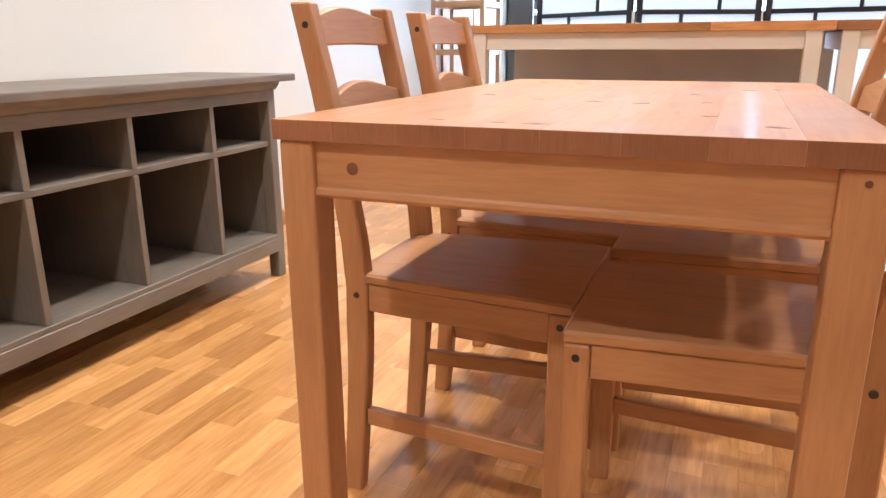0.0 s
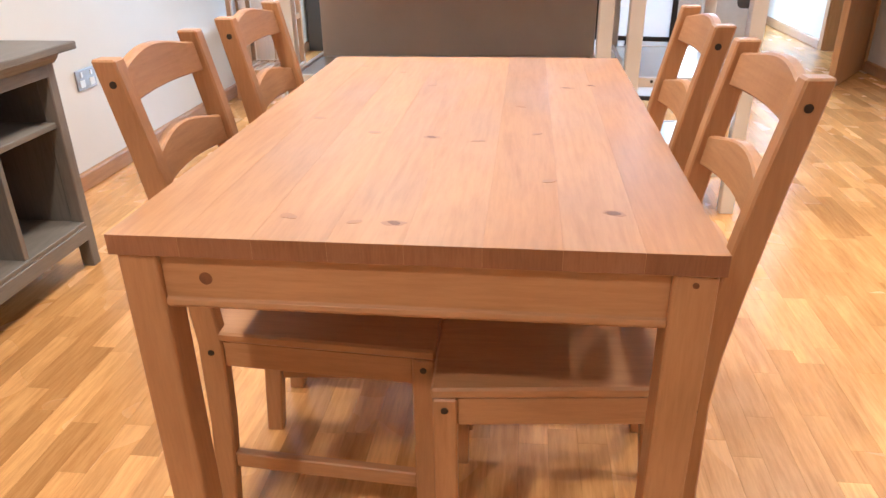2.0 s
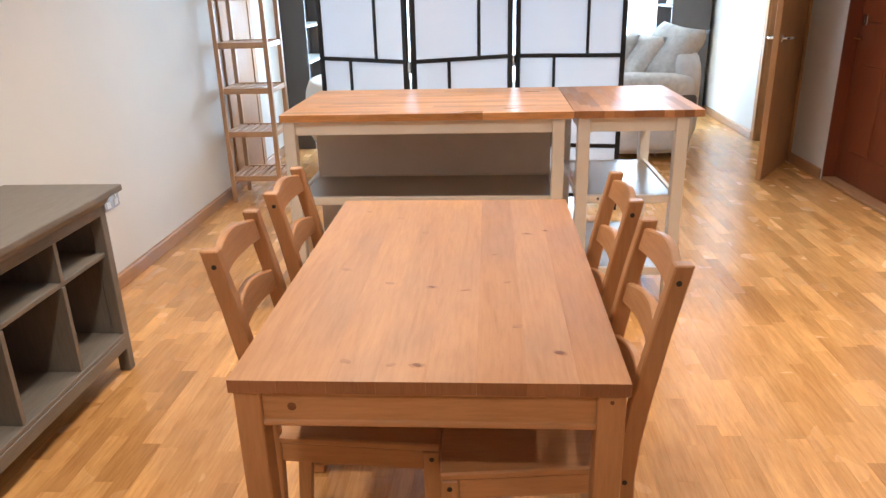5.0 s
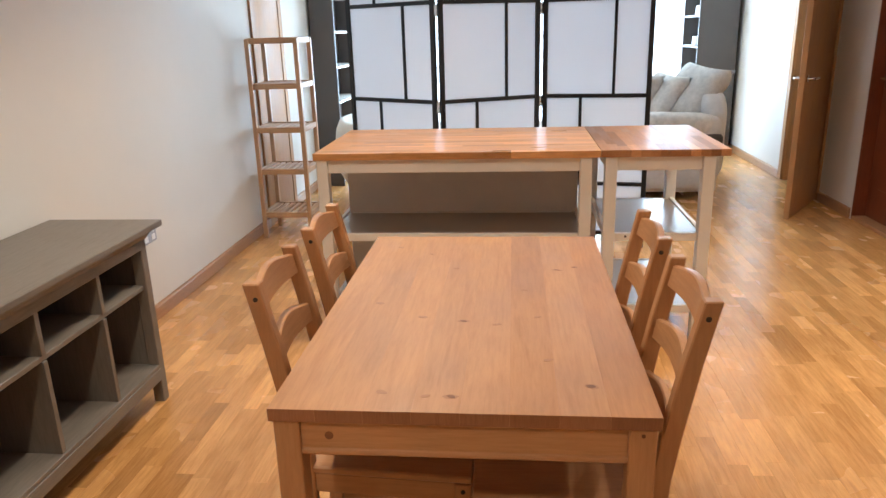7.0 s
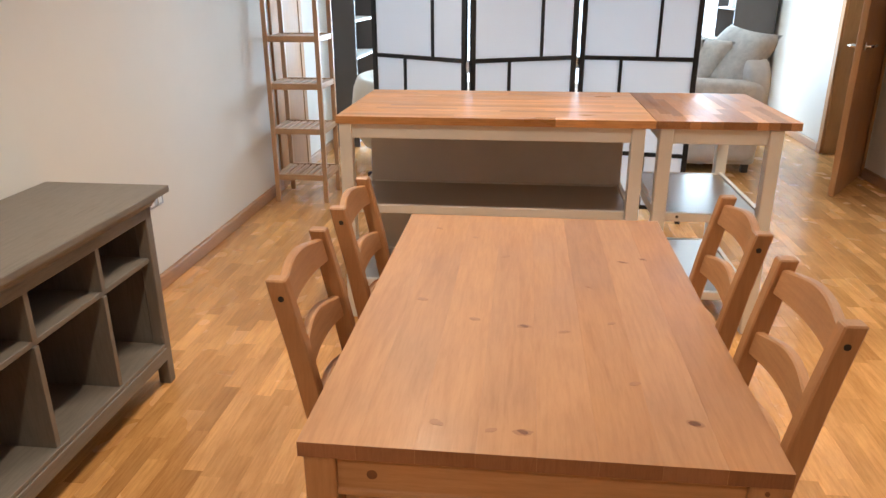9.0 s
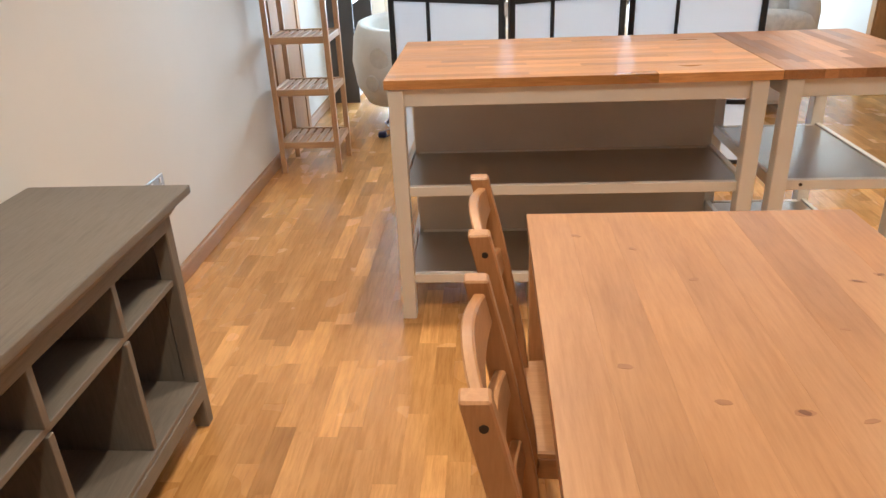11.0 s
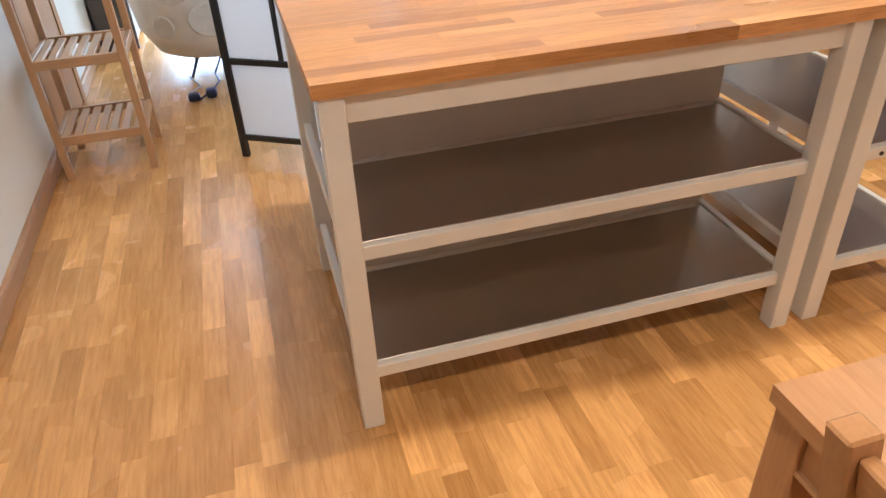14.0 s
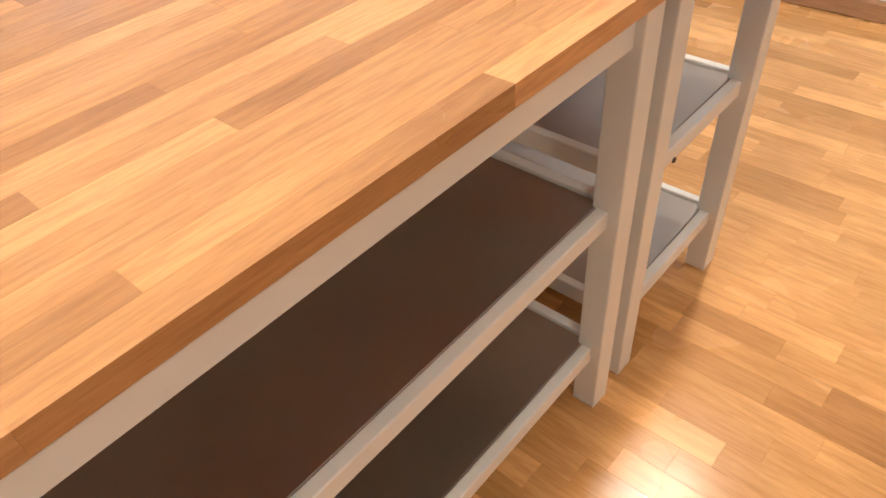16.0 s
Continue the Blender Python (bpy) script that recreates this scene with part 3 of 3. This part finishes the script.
# ---------- folding screen ----------
screen = thing("folding_screen", "three-panel black framed folding screen with white cloth", "room divider")
P = [(-0.635, 3.683), (0.006, 3.275), (0.642, 3.580), (1.335, 3.465)]
SH = 1.85
for k in range(3):
    (ax, ay), (bx_, by) = P[k], P[k + 1]
    w = math.hypot(bx_ - ax, by - ay) - 0.024
    m = pose(ax, ay, 0, 0, 0, math.degrees(math.atan2(by - ay, bx_ - ax))) @ pose(0.012, 0, 0)
    fold = part("panel_frame", box(0, 0.030, -0.012, 0.012, 0, SH, 0.002), black_m, screen)
    fold.matrix_local = m
    def bar(x0, x1, z0, z1, t=0.010):
        part("bar", box(x0, x1, -t, t, z0, z1, 0.0015), black_m, fold)
    bar(w - 0.030, w, 0, SH, 0.012)
    for z in (0.08, 0.415, 0.983, 1.57, SH - 0.03):
        bar(0.030, w - 0.030, z, z + 0.024)
    for z0, z1, f in ((0.104, 0.415, 0.62), (0.439, 0.983, 0.36), (1.007, 1.57, 0.66), (1.594, SH - 0.03, 0.34)):
        bar(w * f - 0.009, w * f + 0.009, z0, z1, 0.008)
    part("cloth", box(0.028, w - 0.028, 0.003, 0.006, 0.09, SH - 0.01, 0), paper_m, fold, "white translucent cloth")
    if k < 2:
        for hz in (0.35, 0.93, 1.5):
            part("hinge", box(w - 0.004, w + 0.022, -0.006, 0.006, hz, hz + 0.07, 0.001), chrome_m, fold)

# ---------- sofa corner ----------
sofa = thing("sofa", "grey-beige fabric sofa with thick rolled arms", "sofa")
def soft(name, c, s, material, parent, rot=(0, 0, 0), seed=0, power=5, label=""):
    ob = part(name, pillow(*s, seed, power), material, parent, label)
    ob.matrix_local = pose(*c, *rot)
    return ob
part("base", box(1.28, 2.14, 4.80, 6.80, 0.07, 0.36, 0.03, 3), sofa_m, sofa)
for x in (1.32, 2.06):
    for y in (4.84, 6.72):
        part("foot", box(x, x + 0.05, y, y + 0.05, 0, 0.075), black_m, sofa)
soft("arm", (1.70, 4.87, 0.40), (0.90, 0.24, 0.62), sofa_m, sofa, seed=1, power=7)
soft("arm_roll", (1.68, 4.88, 0.625), (0.92, 0.30, 0.20), cush_m, sofa, seed=2, power=3.2)
soft("arm", (1.70, 6.75, 0.40), (0.90, 0.24, 0.62), sofa_m, sofa, seed=3, power=7)
soft("backrest", (2.10, 5.8, 0.52), (0.24, 1.95, 0.75), sofa_m, sofa, seed=4, power=6)
soft("side_trim", (2.06, 4.80, 0.50), (0.20, 0.12, 0.14), sofa_dark, sofa, seed=4, power=4)
for y in (5.3, 5.95, 6.4):
    soft("seat_cushion", (1.62, y, 0.43), (0.78, 0.62, 0.18), sofa_m, sofa, seed=int(y * 10), power=5)
def cushion(c, size, thick, material, rot, seed, label):
    """A square stuffed cushion, plump in the middle, with pinched corners."""
    bm = bmesh.new()
    n = 12
    grid = {}
    for side in (-1, 1):
        for a in range(n + 1):
            for b in range(n + 1):
                u, v = -1 + 2 * a / n, -1 + 2 * b / n
                rim = max(0.0, (1 - u ** 4) * (1 - v ** 4)) ** 0.55
                k = (a, b) if a in (0, n) or b in (0, n) else (a, b, side)
                if k not in grid:
                    pinch = 1 - 0.07 * (1 - u * u * v * v) * max(abs(u), abs(v)) ** 3
                    dent = 0.02 * noise.noise(Vector((u * 2 + seed, v * 2, side)))
                    grid[k] = bm.verts.new((side * rim * (thick / 2 + dent), u * size / 2 * pinch, v * size / 2 * pinch))
        def at(a, b):
            return grid[(a, b)] if (a, b) in grid else grid[(a, b, side)]
        for a in range(n):
            for b in range(n):
                bm.faces.new((at(a, b), at(a + 1, b), at(a + 1, b + 1), at(a, b + 1))).smooth = True
    bmesh.ops.recalc_face_normals(bm, faces=bm.faces)
    ob = part("cushion", bm, material)
    ob.matrix_basis = pose(*c, *rot)
    return tagged(ob, label, "cushion", "sofa cushions")


cushion((1.97, 5.20, 0.83), 0.60, 0.22, cush_g, (6, 38, 28), 3, "grey patterned scatter cushion leaning on the sofa back")
cushion((1.72, 5.30, 0.79), 0.52, 0.18, cush_m, (4, 36, 24), 5, "pale scatter cushion leaning against another cushion")
cushion((1.54, 5.38, 0.78), 0.50, 0.18, cush_g, (-3, 34, 20), 8, "grey scatter cushion on the sofa seat")

bc = thing("bookcase", "tall dark grey bookcase with pale objects on shelves", "bookcase")
part("side", box(2.48, 2.90, 7.20, 7.225, 0, 2.1), dark_m, bc)
part("side", box(2.48, 2.90, 7.93, 7.955, 0, 2.1), dark_m, bc)
part("back", box(2.875, 2.90, 7.226, 7.929, 0.0, 2.1), dark_m, bc)
for z in (0.05, 0.45, 0.82, 1.15, 1.48, 1.80, 2.075):
    part("shelf_board", box(2.48, 2.874, 7.226, 7.929, z, z + 0.022), dark_m, bc)
for z, dy in ((0.842, 0.10), (1.172, 0.16), (1.502, 0.08)):
    bowl = disc((2.56, 7.36 + dy, z + 0.05), 0.07, 0.10, "z", 20)
    tagged(part("storage_tin", bowl, white_pl), "small white round tin on a dark shelf", "tin", "tins on the bookcase")

cb = thing("tall_cabinet", "tall dark grey-brown cabinet against the wall", "cabinet")
part("side_panel", box(WX + 0.02, -1.165, 5.50, 5.525, 0, 2.15), dark_m, cb)
part("side_panel", box(WX + 0.02, -1.165, 6.475, 6.50, 0, 2.15), dark_m, cb)
part("back_panel", box(WX + 0.02, WX + 0.035, 5.526, 6.474, 0, 2.15), dark_m, cb)
for z in (0.04, 0.42, 0.78, 1.10, 1.42, 1.74, 2.125):
    part("shelf_board", box(WX + 0.036, -1.170, 5.526, 6.474, z, z + 0.022), white_pl, cb)

# cream tub chair with a loose cover
tub = thing("tub_chair", "cream tub chair with round leaf pattern on thin legs", "armchair")
bm = bmesh.new()
rings = []
prof = [(0.06, 0.17), (0.22, 0.165), (0.34, 0.20), (0.40, 0.32), (0.42, 0.50), (0.40, 0.68), (0.37, 0.76), (0.33, 0.77), (0.30, 0.70), (0.29, 0.46), (0.05, 0.44)]
N = 32
for r, z in prof:
    rings.append([bm.verts.new((r * math.cos(k * 2 * math.pi / N), r * math.sin(k * 2 * math.pi / N), z + (0.03 * math.sin(k * 2 * math.pi / N) if z > 0.5 else 0))) for k in range(N)])
for a, b in zip(rings, rings[1:]):
    for k in range(N):
        bm.faces.new((a[k], a[(k + 1) % N], b[(k + 1) % N], b[k])).smooth = True
bm.faces.new(rings[0][::-1])
bm.faces.new(rings[-1])
tub.matrix_basis = pose(-0.62, 5.02, -0.05) @ Matrix.Diagonal((1.14, 1.14, 1.0, 1.0))
part("shell", bm, cream_m, tub)
for ang, z, r in ((-118, 0.56, 0.075), (-98, 0.42, 0.09), (-80, 0.60, 0.07), (-128, 0.38, 0.06), (-70, 0.40, 0.06)):
    d = disc((0, 0, 0), r, 0.006, "y", 22)
    ob = part("leaf_patch", d, patch_m, tub)
    ob.matrix_local = pose(0.415 * math.cos(radians(ang)), 0.415 * math.sin(radians(ang)), z, 0, 0, ang + 90)
for ang in (45, 135, 225, 315):
    c_, s_ = math.cos(radians(ang)), math.sin(radians(ang))
    part("leg", tube([(0.20 * c_, 0.20 * s_, 0.18), (0.28 * c_, 0.28 * s_, 0.05)], 0.007), black_m, tub)

plug = thing("power_plug", "dark blue plug with a loose cable on the floor", "plug")
part("plug_body", box(-0.86, -0.80, 4.40, 4.45, 0.0045, 0.045, 0.012, 2), blue_m, plug)
part("plug_body", box(-0.77, -0.715, 4.42, 4.48, 0.0045, 0.05, 0.014, 2), blue_m, plug)
part("cable", tube([(-0.80, 4.42, 0.012), (-0.78, 4.46, 0.012), (-0.74, 4.52, 0.012), (-0.70, 4.66, 0.012), (-0.72, 4.80, 0.012), (-0.66, 4.90, 0.10)], 0.005), blue_m, plug)
part("cable", tube([(-0.84, 4.43, 0.012), (-0.86, 4.52, 0.012), (-0.80, 4.62, 0.012), (-0.86, 4.80, 0.012)], 0.004), cable_m, plug)

# ---------- oak floor ----------
floor = structure("floor", box(4.2, EX + 1.3, 4.4, 6.1, -0.06, -0.0045, 0, 1, box(WX - 0.1, 4.2, SY, NY, -0.06, -0.0045, 0)), recess_m, "honey oak strip parquet floor", "floor")
rnd = random.Random(11)
SW = 0.0665
stave_mesh = {}
near = 0
verts, faces = [], []
row = 0
x = WX
while x < EX + 1.25:
    inner = x < EX + 0.10
    p = (SY if inner else 4.4) - rnd.uniform(0, 0.3)
    while p < (NY if inner else 6.1):
        ln = rnd.choice((0.22, 0.28, 0.34, 0.40, 0.46))
        y0, y1 = p, p + ln
        p = y1
        x1 = min(x + SW, EX + 1.28)
        if near < 300 and y0 > 0.55 and y1 < 3.3 and x1 < 0.1 and x > WX + 0.01:
            near += 1
            if ln not in stave_mesh:
                stave_mesh[ln] = mesh_of("stave", box(0.0001, SW - 0.0001, 0.0001, ln - 0.0001, -0.004, 0, 0.0003), floor_one)
            so = new("stave", stave_mesh[ln])
            so.parent = floor
            so.location = (x, y0, 0)
            continue
        e = 0.0003
        b0 = len(verts)
        u0, u1, v0, v1 = x + 0.0001, x1 - 0.0001, max(y0, SY) + 0.0001, min(y1, NY) - 0.0001
        verts += [(u0, v0, -0.004), (u1, v0, -0.004), (u1, v1, -0.004), (u0, v1, -0.004),
                  (u0, v0, -e), (u1, v0, -e), (u1, v1, -e), (u0, v1, -e),
                  (u0 + e, v0 + e, 0), (u1 - e, v0 + e, 0), (u1 - e, v1 - e, 0), (u0 + e, v1 - e, 0)]
        for k in range(4):
            j = (k + 1) % 4
            faces.append((b0 + k, b0 + j, b0 + 4 + j, b0 + 4 + k))
            faces.append((b0 + 4 + k, b0 + 4 + j, b0 + 8 + j, b0 + 8 + k))
        faces.append((b0 + 8, b0 + 9, b0 + 10, b0 + 11))
    x += SW
me = bpy.data.meshes.new("staves")
me.from_pydata(verts, [], faces)
me.materials.append(floor_many)
rest = new("staves", me)
rest.parent = floor
tagged(rest, "", "", "", "stuff")
